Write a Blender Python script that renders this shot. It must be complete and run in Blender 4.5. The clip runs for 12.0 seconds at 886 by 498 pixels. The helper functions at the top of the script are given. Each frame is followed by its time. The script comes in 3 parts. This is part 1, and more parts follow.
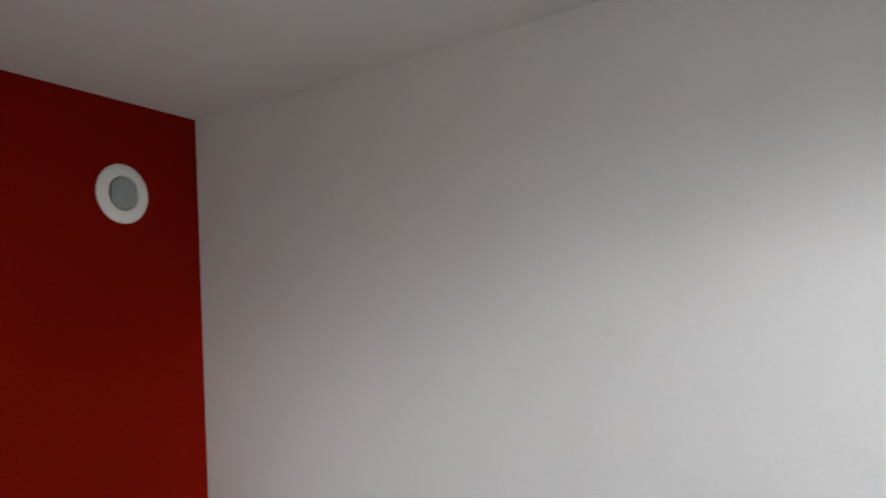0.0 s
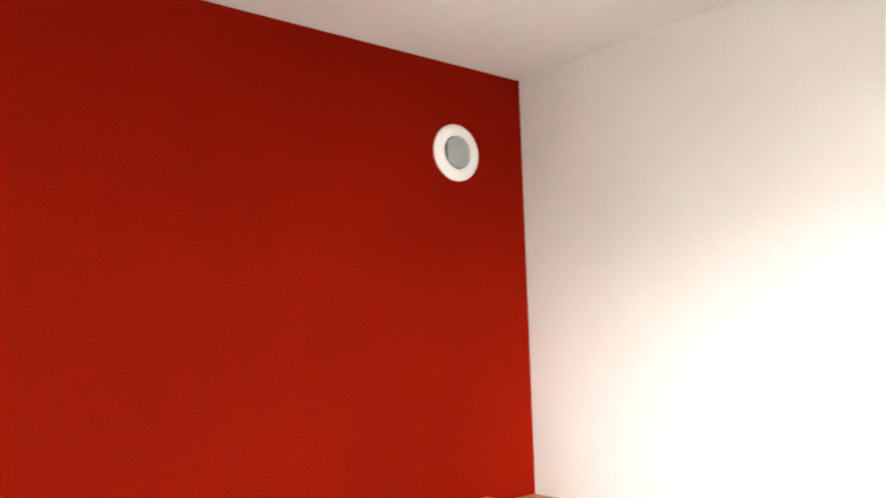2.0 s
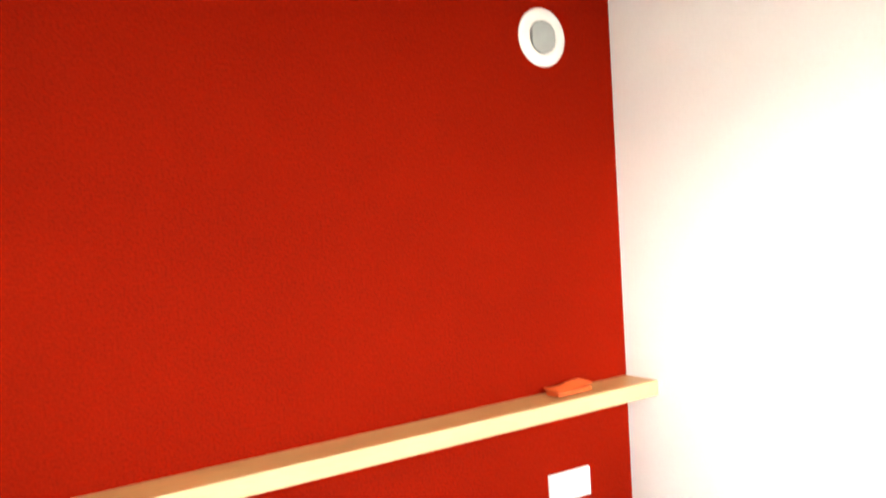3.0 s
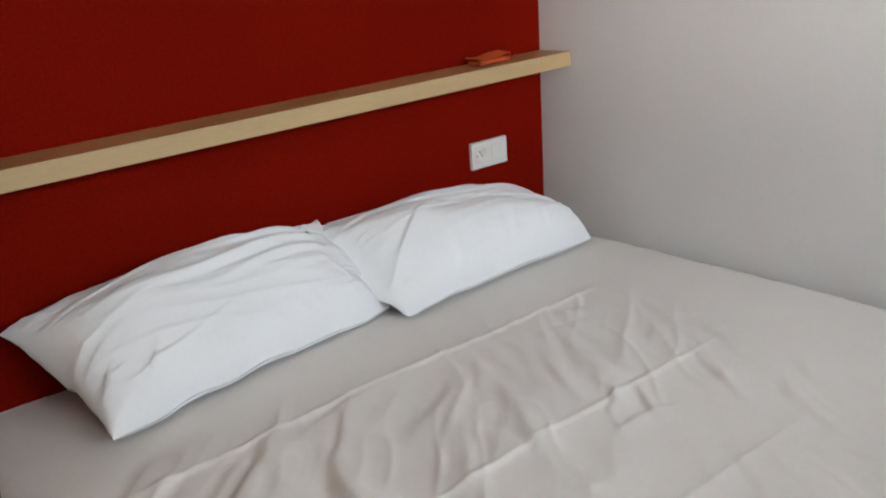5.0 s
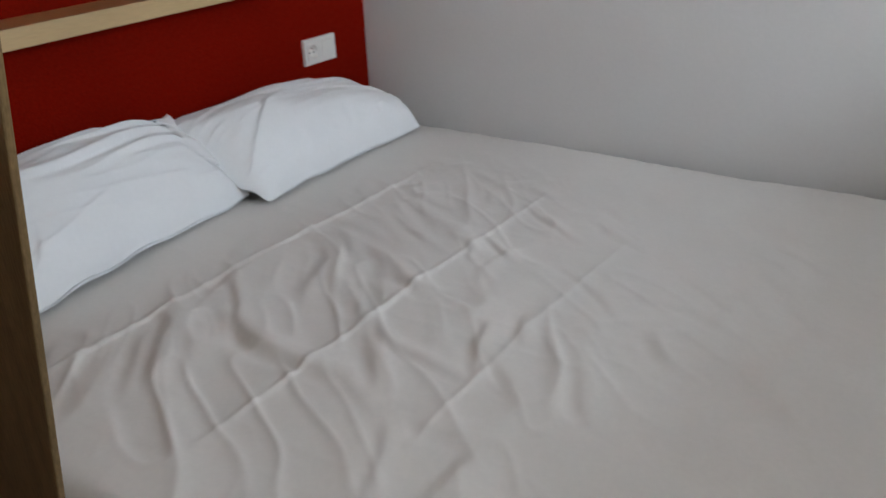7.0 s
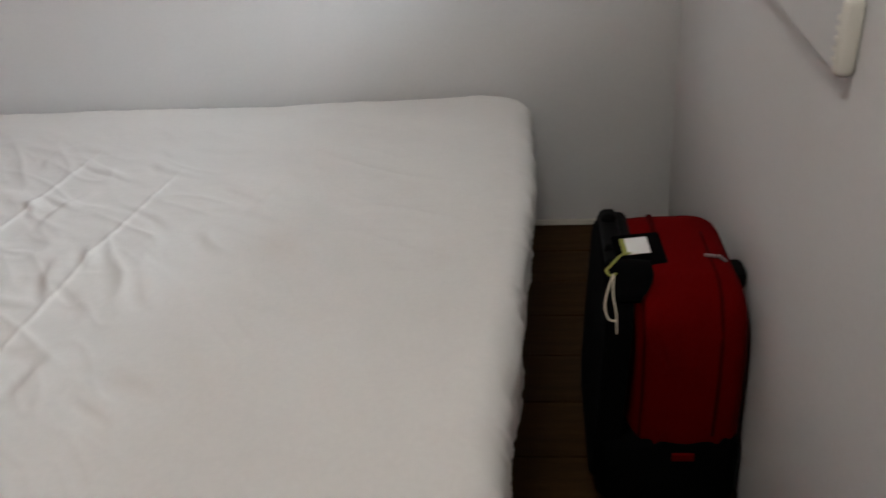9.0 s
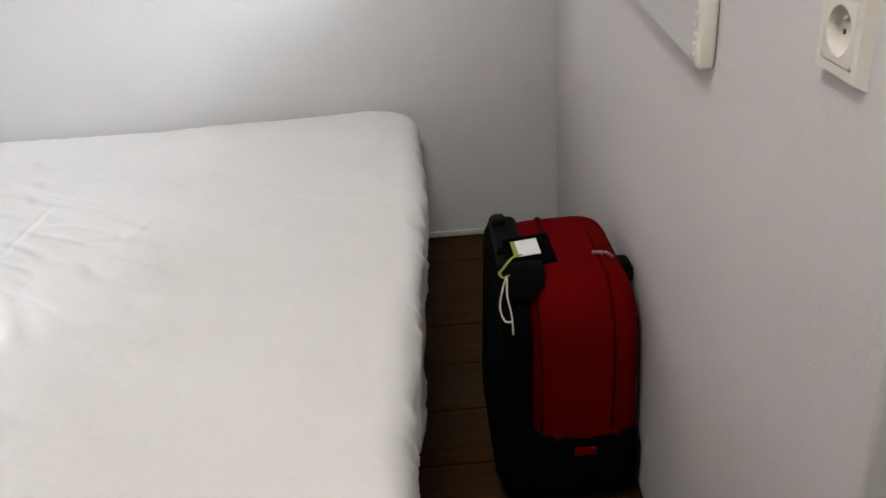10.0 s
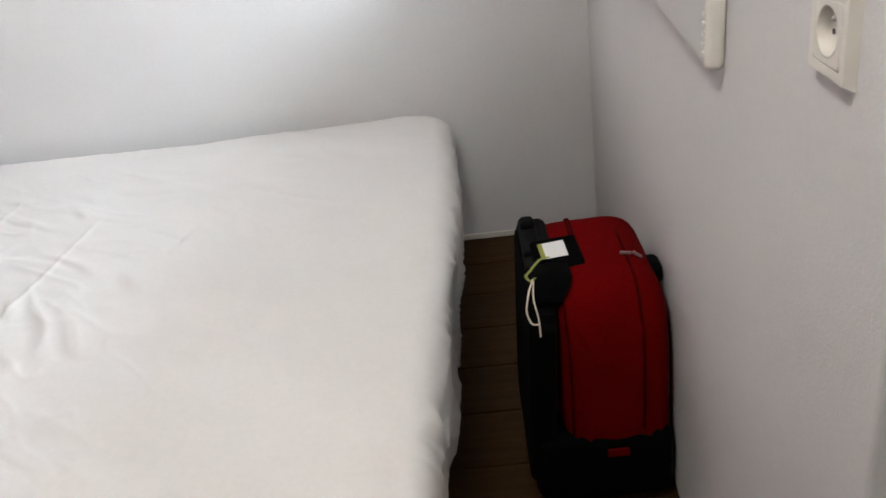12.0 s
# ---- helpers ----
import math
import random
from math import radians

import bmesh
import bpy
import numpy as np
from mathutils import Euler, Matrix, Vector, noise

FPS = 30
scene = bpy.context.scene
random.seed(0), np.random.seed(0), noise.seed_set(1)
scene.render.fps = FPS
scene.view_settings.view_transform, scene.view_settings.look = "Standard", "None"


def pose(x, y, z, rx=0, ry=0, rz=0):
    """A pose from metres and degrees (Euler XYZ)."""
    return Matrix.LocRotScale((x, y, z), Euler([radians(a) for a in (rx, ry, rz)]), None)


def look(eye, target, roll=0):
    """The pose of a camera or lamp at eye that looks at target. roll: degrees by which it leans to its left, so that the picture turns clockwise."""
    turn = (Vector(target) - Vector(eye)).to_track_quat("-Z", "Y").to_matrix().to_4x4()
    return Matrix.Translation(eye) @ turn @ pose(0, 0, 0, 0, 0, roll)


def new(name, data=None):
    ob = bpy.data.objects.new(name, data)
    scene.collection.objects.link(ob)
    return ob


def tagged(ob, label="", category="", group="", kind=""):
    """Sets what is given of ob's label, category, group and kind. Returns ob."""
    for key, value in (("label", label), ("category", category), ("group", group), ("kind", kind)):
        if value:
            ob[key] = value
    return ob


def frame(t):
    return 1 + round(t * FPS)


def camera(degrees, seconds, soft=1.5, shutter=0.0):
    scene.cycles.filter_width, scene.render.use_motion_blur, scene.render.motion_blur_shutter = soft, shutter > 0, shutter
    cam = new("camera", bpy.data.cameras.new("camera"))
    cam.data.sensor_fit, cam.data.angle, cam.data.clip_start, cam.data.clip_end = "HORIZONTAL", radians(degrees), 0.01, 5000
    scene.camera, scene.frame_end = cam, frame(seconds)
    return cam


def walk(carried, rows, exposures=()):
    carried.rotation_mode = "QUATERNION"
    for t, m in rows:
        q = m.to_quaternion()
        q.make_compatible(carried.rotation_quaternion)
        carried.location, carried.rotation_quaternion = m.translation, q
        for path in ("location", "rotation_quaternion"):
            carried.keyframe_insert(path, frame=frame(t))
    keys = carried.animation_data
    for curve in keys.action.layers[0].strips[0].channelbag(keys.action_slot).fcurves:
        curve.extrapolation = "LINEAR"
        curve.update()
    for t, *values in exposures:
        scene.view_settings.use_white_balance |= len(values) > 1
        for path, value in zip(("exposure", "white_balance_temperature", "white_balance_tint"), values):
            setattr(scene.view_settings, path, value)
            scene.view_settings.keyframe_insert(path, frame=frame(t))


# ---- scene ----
cam = camera(56.1, 12.0, shutter=0.4)
PATH = [
    (0, (-1.704, -1.932, 1.56), (-0.022, -0.874, 1.788), -3.9),
    (0.5, (-1.726, -1.923, 1.547), (-0.14, -0.728, 1.783), -4.0),
    (1, (-1.738, -1.876, 1.53), (-0.264, -0.546, 1.772), -3.6),
    (1.5, (-1.763, -1.84, 1.515), (-0.402, -0.396, 1.76), -2.9),
    (2, (-1.783, -1.808, 1.498), (-0.534, -0.26, 1.712), -1.7),
    (2.5, (-1.788, -1.84, 1.521), (-0.697, -0.169, 1.644), -1.8),
    (3, (-1.804, -1.823, 1.519), (-0.725, -0.141, 1.46), -3.2),
    (3.3, (-1.795, -1.81, 1.502), (-0.684, -0.157, 1.319), -3.1),
    (3.5, (-1.794, -1.801, 1.491), (-0.7, -0.15, 1.26), -2.4),
    (3.7, (-1.803, -1.806, 1.48), (-0.742, -0.15, 1.156), -2.2),
    (5.3, (-2.051, -1.836, 1.309), (-0.793, -0.445, 0.614), -4.7),
    (5.5, (-2.09, -1.832, 1.305), (-0.791, -0.482, 0.605), -4.6),
    (6, (-2.141, -1.825, 1.283), (-0.826, -0.521, 0.53), -5.4),
    (6.5, (-2.206, -1.836, 1.296), (-0.811, -0.644, 0.501), -4.7),
    (6.7, (-2.233, -1.84, 1.304), (-0.803, -0.708, 0.483), -3.6),
    (8.3, (-2.572, -2.009, 1.305), (-0.839, -1.56, 0.413), -4.1),
    (8.5, (-2.555, -2.065, 1.29), (-0.821, -1.641, 0.388), -5.2),
    (8.6, (-2.547, -2.092, 1.284), (-0.82, -1.685, 0.361), -5.0),
    (9, (-2.57, -2.158, 1.278), (-0.815, -1.936, 0.345), -4.4),
    (9.5, (-2.569, -2.164, 1.262), (-0.795, -2.108, 0.339), -3.4),
    (10, (-2.578, -2.168, 1.261), (-0.795, -2.19, 0.354), -4.5),
    (10.5, (-2.583, -2.198, 1.268), (-0.795, -2.228, 0.372), -5.6),
    (11, (-2.599, -2.212, 1.271), (-0.812, -2.215, 0.375), -6.4),
    (11.5, (-2.605, -2.213, 1.274), (-0.814, -2.196, 0.385), -7.5),
    (12, (-2.588, -2.224, 1.273), (-0.803, -2.113, 0.376), -7.9),
]

# the picture's exposure and white balance along the way
EXPO = [
    (0.0, -0.62, 6200, 10), (0.5, -0.27, 6350, 10), (1.0, 0.13, 6550, 10), (1.5, 0.66, 6700, 10), (2.0, 1.31, 6900, 10),
    (2.5, 1.82, 7100, 10), (3.0, 1.84, 7200, 10), (3.6, 1.36, 7100, 10), (4.4, 0.35, 6700, 10), (5.3, -0.53, 6400, 10),
    (6.0, -0.69, 6250, 10), (6.7, -0.71, 6200, 10), (8.3, -0.59, 6250, 10), (8.6, -0.49, 6280, 10), (9.0, -0.25, 6400, 10),
    (9.5, 0.17, 6350, 10), (10.0, 0.43, 6280, 10), (10.5, 0.56, 6250, 10), (11.0, 0.61, 6230, 10), (12.0, 0.49, 6240, 10),
]
walk(cam, [(t, look(eye, target, roll)) for t, eye, target, roll in PATH], EXPO)

# ---- world and light ----
world = bpy.data.worlds.new("daylight")
scene.world = world
world.use_nodes = True
wn = world.node_tree
sky = wn.nodes.new("ShaderNodeTexSky")
sky.sky_type = "NISHITA"
sky.sun_disc = False
sky.sun_elevation = radians(8)
sky.sun_rotation = radians(210)
wn.links.new(sky.outputs["Color"], wn.nodes["Background"].inputs["Color"])
wn.nodes["Background"].inputs["Strength"].default_value = 0.12

ROOM_W, ROOM_S, CEIL = -3.06, -2.90, 2.29   # west wall, back of the recess, ceiling height
END_Y, END_X = -2.600, -2.034               # the end wall with the high window, and where it stops
END_TURN = -2.0                             # the end wall stands slightly out of square
WIN_X0, WIN_X1, WIN_Z0, WIN_Z1 = -1.62, -0.14, 1.235, 1.965

sun_data = bpy.data.lights.new("sun", "SUN")
sun_data.energy = 1.3
sun_data.angle = radians(11)
sun_data.color = (1.0, 0.97, 0.92)
sun = new("sun", sun_data)
sun.matrix_world = look((-5, -9, 3.6), (-4.5, -8.134, 3.6 - 0.120))

# the sky over the yard, seen through the high window
sky_data = bpy.data.lights.new("window_daylight", "AREA")
sky_data.shape = "RECTANGLE"
sky_data.size, sky_data.size_y = 2.8, 0.42
sky_data.energy = 71
sky_data.color = (0.80, 0.91, 1.0)
sky_lamp = new("window_daylight", sky_data)
sky_lamp.matrix_world = look((-1.05, END_Y - 1.25, 2.03), (-0.95, 0, 1.0))

LAMP_X, LAMP_Y, LAMP_GLOW = -2.08, -1.95, 40.0   # the globe lamp on the ceiling, which throws the shadows under the sockets


# ---- materials ----
def mat(name, color, rough=0.6, metal=0.0, vary=0.1, scale=8.0, bump=0.0, bump_scale=120.0, stretch=(1, 1, 1),
        fine=0.0, fine_scale=90.0, sheen=0.0, random_piece=0.0, spec=0.5):
    """A surface with broad and fine variation of its colour and a fine relief, in object space."""
    m = bpy.data.materials.new(name)
    m.use_nodes = True
    nt = m.node_tree
    b = nt.nodes["Principled BSDF"]
    b.inputs["Roughness"].default_value = rough
    b.inputs["Metallic"].default_value = metal
    b.inputs["Sheen Weight"].default_value = sheen
    b.inputs["Specular IOR Level"].default_value = spec
    co = nt.nodes.new("ShaderNodeTexCoord")
    mp = nt.nodes.new("ShaderNodeMapping")
    mp.inputs["Scale"].default_value = stretch
    nt.links.new(co.outputs["Object"], mp.inputs["Vector"])
    n1 = nt.nodes.new("ShaderNodeTexNoise")
    n1.inputs["Scale"].default_value = scale
    n1.inputs["Detail"].default_value = 5
    nt.links.new(mp.outputs["Vector"], n1.inputs["Vector"])
    r1 = nt.nodes.new("ShaderNodeMapRange")
    r1.inputs["From Min"].default_value, r1.inputs["From Max"].default_value = 0.3, 0.7
    r1.inputs["To Min"].default_value, r1.inputs["To Max"].default_value = 1 - vary, 1 + vary
    nt.links.new(n1.outputs["Fac"], r1.inputs["Value"])
    n2 = nt.nodes.new("ShaderNodeTexNoise")
    n2.inputs["Scale"].default_value = fine_scale
    n2.inputs["Detail"].default_value = 3
    nt.links.new(mp.outputs["Vector"], n2.inputs["Vector"])
    r2 = nt.nodes.new("ShaderNodeMapRange")
    r2.inputs["From Min"].default_value, r2.inputs["From Max"].default_value = 0.3, 0.7
    r2.inputs["To Min"].default_value, r2.inputs["To Max"].default_value = 1 - fine, 1 + fine
    nt.links.new(n2.outputs["Fac"], r2.inputs["Value"])
    mul = nt.nodes.new("ShaderNodeMath")
    mul.operation = "MULTIPLY"
    nt.links.new(r1.outputs["Result"], mul.inputs[0])
    nt.links.new(r2.outputs["Result"], mul.inputs[1])
    fac = mul.outputs["Value"]
    if random_piece:
        oi = nt.nodes.new("ShaderNodeObjectInfo")
        r3 = nt.nodes.new("ShaderNodeMapRange")
        r3.inputs["To Min"].default_value, r3.inputs["To Max"].default_value = 1 - random_piece, 1 + random_piece
        nt.links.new(oi.outputs["Random"], r3.inputs["Value"])
        m3 = nt.nodes.new("ShaderNodeMath")
        m3.operation = "MULTIPLY"
        nt.links.new(fac, m3.inputs[0])
        nt.links.new(r3.outputs["Result"], m3.inputs[1])
        fac = m3.outputs["Value"]
    vm = nt.nodes.new("ShaderNodeVectorMath")
    vm.operation = "SCALE"
    vm.inputs[0].default_value = color
    nt.links.new(fac, vm.inputs["Scale"])
    nt.links.new(vm.outputs["Vector"], b.inputs["Base Color"])
    if bump:
        n3 = nt.nodes.new("ShaderNodeTexNoise")
        n3.inputs["Scale"].default_value = bump_scale
        n3.inputs["Detail"].default_value = 4
        nt.links.new(mp.outputs["Vector"], n3.inputs["Vector"])
        bp = nt.nodes.new("ShaderNodeBump")
        bp.inputs["Strength"].default_value = bump
        bp.inputs["Distance"].default_value = 0.002
        nt.links.new(n3.outputs["Fac"], bp.inputs["Height"])
        nt.links.new(bp.outputs["Normal"], b.inputs["Normal"])
    return m


M_WHITE = mat("white_textured_paint", (0.70, 0.688, 0.675), 0.85, vary=0.03, scale=1.6, bump=0.35, bump_scale=240, fine=0.015, spec=0.25)
M_CEIL = mat("ceiling_paint", (0.80, 0.785, 0.765), 0.9, vary=0.02, scale=2, bump=0.15, bump_scale=180, fine=0.01)
M_RED = mat("red_wall_covering", (0.192, 0.0050, 0.0004), 0.8, vary=0.06, scale=2.2, bump=0.55, bump_scale=170, fine=0.15, fine_scale=150, spec=0.04)
M_SHEET = mat("cream_bed_cover", (0.778, 0.752, 0.716), 0.85, vary=0.03, scale=2.5, bump=0.18, bump_scale=700, fine=0.015, sheen=0.1, spec=0.2)
M_PILLOW = mat("white_pillow_cotton", (0.90, 0.915, 0.93), 0.85, vary=0.02, scale=5, bump=0.15, bump_scale=700, fine=0.01, sheen=0.1, spec=0.2)
M_MAPLE = mat("maple_laminate", (0.53, 0.375, 0.19), 0.45, vary=0.06, scale=3, stretch=(1, 8, 8), fine=0.05, fine_scale=30, bump=0.05)
M_SHELF_TOP = mat("shelf_top_laminate", (0.47, 0.26, 0.10), 0.4, vary=0.08, scale=3, stretch=(1, 8, 8), fine=0.05, fine_scale=30, bump=0.05)
M_DARKWOOD = mat("dark_brown_laminate", (0.20, 0.128, 0.055), 0.6, vary=0.2, scale=3, stretch=(10, 10, 1), fine=0.2, fine_scale=40, bump=0.08, spec=0.2)
M_FLOOR = mat("brown_floor_boards", (0.042, 0.021, 0.0065), 0.65, vary=0.22, scale=5, stretch=(9, 1, 9), fine=0.12, fine_scale=40,
              bump=0.15, random_piece=0.18, spec=0.08)
M_GROUT = mat("dark_floor_joint", (0.02, 0.014, 0.01), 0.9, vary=0.1)
M_PLASTIC = mat("white_plastic", (0.80, 0.79, 0.75), 0.35, vary=0.015, scale=10, bump=0.02)
M_GREYPL = mat("grey_plastic_insert", (0.31, 0.335, 0.33), 0.5, vary=0.05, scale=30)
M_CREAMPL = mat("aged_cream_plastic", (0.75, 0.72, 0.64), 0.35, vary=0.03, scale=20, bump=0.02)
M_GREYCOVER = mat("pale_grey_plastic", (0.60, 0.59, 0.575), 0.5, vary=0.02, scale=6, bump=0.02)
M_HOLE = mat("socket_shadow_gap", (0.02, 0.02, 0.02), 0.8)
M_METAL = mat("dull_steel", (0.55, 0.50, 0.47), 0.38, metal=1.0, vary=0.05, scale=60)
M_REDFAB = mat("red_suitcase_fabric", (0.12, 0.0007, 0.0010), 0.9, vary=0.10, scale=9, bump=0.35, bump_scale=600, fine=0.06, fine_scale=500, spec=0.03)
M_REDPIPE = mat("red_piping", (0.055, 0.0006, 0.0006), 0.9, vary=0.05, spec=0.03)
M_BLACKFAB = mat("black_suitcase_fabric", (0.0025, 0.0025, 0.0025), 0.9, vary=0.12, scale=14, bump=0.3, bump_scale=500, spec=0.03)
M_BLACKPL = mat("black_plastic", (0.002, 0.002, 0.002), 0.65, vary=0.1, scale=20, spec=0.06)
M_LABEL = mat("paper_label", (0.82, 0.82, 0.80), 0.6, vary=0.03, scale=40)
M_LIME = mat("lime_ribbon", (0.28, 0.30, 0.05), 0.7, vary=0.06, scale=60)
M_STRING = mat("cream_string", (0.70, 0.62, 0.48), 0.8, vary=0.08, scale=200)
M_ORANGE = mat("orange_leaflet_paper", (0.85, 0.16, 0.04), 0.4, vary=0.08, scale=25)
M_ORANGE2 = mat("dark_orange_leaflet_edge", (0.55, 0.085, 0.016), 0.5, vary=0.1, scale=40)
M_BASE = mat("dark_bed_base_fabric", (0.03, 0.026, 0.024), 0.9, vary=0.1, bump=0.2)
M_FRAME = mat("white_window_frame", (0.78, 0.78, 0.77), 0.35, vary=0.02)
M_GLASS = bpy.data.materials.new("window_glass")
M_GLASS.use_nodes = True
gb = M_GLASS.node_tree.nodes["Principled BSDF"]
gb.inputs["Transmission Weight"].default_value = 1.0
gb.inputs["Roughness"].default_value = 0.0
gb.inputs["IOR"].default_value = 1.45


M_GLOBE = mat("lit_opal_glass", (0.8, 0.8, 0.78), 0.4)
glow = M_GLOBE.node_tree.nodes["Principled BSDF"]
glow.inputs["Emission Color"].default_value = (1.0, 0.96, 0.90, 1)
glow.inputs["Emission Strength"].default_value = LAMP_GLOW


# a faint brown touch mark on the long white wall
def marked(base, name, place, size, tint):
    m = base.copy()
    m.name = name
    nt = m.node_tree
    b = nt.nodes["Principled BSDF"]
    src = b.inputs["Base Color"].links[0].from_socket
    co = nt.nodes.new("ShaderNodeTexCoord")
    dist = nt.nodes.new("ShaderNodeVectorMath")
    dist.operation = "DISTANCE"
    dist.inputs[1].default_value = place
    nt.links.new(co.outputs["Object"], dist.inputs[0])
    r = nt.nodes.new("ShaderNodeMapRange")
    r.inputs["From Min"].default_value, r.inputs["From Max"].default_value = 0.0, size
    r.inputs["To Min"].default_value, r.inputs["To Max"].default_value = 0.14, 0.0
    nt.links.new(dist.outputs["Value"], r.inputs["Value"])
    mix = nt.nodes.new("ShaderNodeMix")
    mix.data_type = "RGBA"
    nt.links.new(r.outputs["Result"], mix.inputs["Factor"])
    nt.links.new(src, mix.inputs["A"])
    mix.inputs["B"].default_value = (*tint, 1)
    nt.links.new(mix.outputs["Result"], b.inputs["Base Color"])
    return m


M_WHITE_MARK = marked(M_WHITE, "white_textured_paint_with_mark", (0, -1.262, 1.564), 0.022, (0.42, 0.30, 0.20))


# ---- builders ----
def part(name, bm, material, parent=None, label="", smooth=False):
    me = bpy.data.meshes.new(name)
    bm.normal_update()
    if smooth:
        for f in bm.faces:
            f.smooth = True
    bm.to_mesh(me)
    bm.free()
    me.materials.append(material)
    ob = new(name, me)
    if parent is not None:
        ob.parent = parent
    if label:
        ob["label"] = label
    return ob


def thing(name, label, category, at=(0, 0, 0), group="", kind=""):
    ob = new(name)
    ob.location = at
    ob.empty_display_size = 0.1
    return tagged(ob, label, category, group, kind)


def box(x0, x1, y0, y1, z0, z1, bevel=0.0, seg=2, bm=None):
    bm = bm or bmesh.new()
    r = bmesh.ops.create_cube(bm, size=1)
    for v in r["verts"]:
        v.co = Vector((x0 + (v.co.x + 0.5) * (x1 - x0), y0 + (v.co.y + 0.5) * (y1 - y0), z0 + (v.co.z + 0.5) * (z1 - z0)))
    if bevel:
        edges = list({e for v in r["verts"] for e in v.link_edges})
        bmesh.ops.bevel(bm, geom=edges, offset=bevel, segments=seg, profile=0.5, affect="EDGES")
    return bm


def lathe(profile, n=48, bm=None):
    """A turned form about the z axis from (radius, height) pairs."""
    bm = bm or bmesh.new()
    rings = []
    for r, z in profile:
        if r < 1e-6:
            rings.append([bm.verts.new((0, 0, z))])
        else:
            rings.append([bm.verts.new((r * math.cos(2 * math.pi * i / n), r * math.sin(2 * math.pi * i / n), z)) for i in range(n)])
    for a, b in zip(rings, rings[1:]):
        for i in range(n):
            j = (i + 1) % n
            if len(a) == 1:
                bm.faces.new((a[0], b[i], b[j]))
            elif len(b) == 1:
                bm.faces.new((a[i], b[0], a[j]))
            else:
                bm.faces.new((a[i], b[i], b[j], a[j]))
    bmesh.ops.recalc_face_normals(bm, faces=bm.faces)
    return bm


def tube(points, radius, n=8, flat=1.0, bm=None):
    """A tube along points; flat squeezes it across one way to make a band."""
    bm = bm or bmesh.new()
    pts = [Vector(p) for p in points]
    rings = []
    up = Vector((0, 0, 1))
    for i, p in enumerate(pts):
        d = (pts[min(i + 1, len(pts) - 1)] - pts[max(i - 1, 0)]).normalized()
        s = d.cross(up)
        if s.length < 1e-3:
            s = d.cross(Vector((1, 0, 0)))
        s.normalize()
        u = s.cross(d).normalized()
        rings.append([bm.verts.new(p + s * radius * math.cos(2 * math.pi * k / n) + u * radius * flat * math.sin(2 * math.pi * k / n))
                      for k in range(n)])
    for a, b in zip(rings, rings[1:]):
        for k in range(n):
            bm.faces.new((a[k], a[(k + 1) % n], b[(k + 1) % n], b[k]))
    bm.faces.new(rings[0][::-1])
    bm.faces.new(rings[-1])
    bmesh.ops.recalc_face_normals(bm, faces=bm.faces)
    return bm


def spline(pts, n=8):
    """Points of a smooth curve through pts."""
    p = [Vector(q) for q in pts]
    p = [2 * p[0] - p[1]] + p + [2 * p[-1] - p[-2]]
    out = []
    for i in range(1, len(p) - 2):
        for k in range(n):
            t = k / n
            a, b, c, d = p[i - 1], p[i], p[i + 1], p[i + 2]
            out.append(0.5 * ((2 * b) + (c - a) * t + (2 * a - 5 * b + 4 * c - d) * t * t + (3 * b - a - 3 * c + d) * t ** 3))
    return out + [p[-2]]


def hash2(ix, iy, seed):
    h = np.sin(ix * 127.1 + iy * 311.7 + seed * 74.7) * 43758.5453
    return h - np.floor(h)


def vnoise(x, y, seed=0):
    """Smooth noise from -1 to 1 on arrays."""
    ix, iy = np.floor(x), np.floor(y)
    fx, fy = x - ix, y - iy
    fx, fy = fx * fx * fx * (fx * (fx * 6 - 15) + 10), fy * fy * fy * (fy * (fy * 6 - 15) + 10)
    a, b = hash2(ix, iy, seed), hash2(ix + 1, iy, seed)
    c, d = hash2(ix, iy + 1, seed), hash2(ix + 1, iy + 1, seed)
    return 2 * ((a * (1 - fx) + b * fx) * (1 - fy) + (c * (1 - fx) + d * fx) * fy) - 1


def grid_mesh(name, P, material, parent=None, label=""):
    """A smooth mesh over a rows x columns x 3 array."""
    r, c = P.shape[:2]
    idx = np.arange(r * c).reshape(r, c)
    faces = np.stack([idx[:-1, :-1], idx[:-1, 1:], idx[1:, 1:], idx[1:, :-1]], -1).reshape(-1, 4)
    me = bpy.data.meshes.new(name)
    me.from_pydata(P.reshape(-1, 3).tolist(), [], faces.tolist())
    me.polygons.foreach_set("use_smooth", [True] * len(me.polygons))
    me.materials.append(material)
    me.update()
    ob = new(name, me)
    if parent is not None:
        ob.parent = parent
    if label:
        ob["label"] = label
    return ob


def pierced(us, vs, put, depth):
    """A slab with the middle cell of a 3 x 3 grid left open; put(u, v, d) places a point."""
    bm = bmesh.new()
    g = [[bm.verts.new(put(u, v, 0)) for v in vs] for u in us]
    fs = [bm.faces.new((g[i][k], g[i + 1][k], g[i + 1][k + 1], g[i][k + 1])) for i in range(3) for k in range(3) if (i, k) != (1, 1)]
    back = {}
    for i in range(4):
        for k in range(4):
            back[g[i][k]] = bm.verts.new(put(us[i], vs[k], depth))
    for f in list(fs):
        bm.faces.new([back[v] for v in reversed(f.verts)])
    for e in [e for e in bm.edges if len(e.link_faces) == 1 and e.verts[0] in back and e.verts[1] in back]:
        bm.faces.new((e.verts[0], e.verts[1], back[e.verts[1]], back[e.verts[0]]))
    bmesh.ops.recalc_face_normals(bm, faces=bm.faces)
    return bm


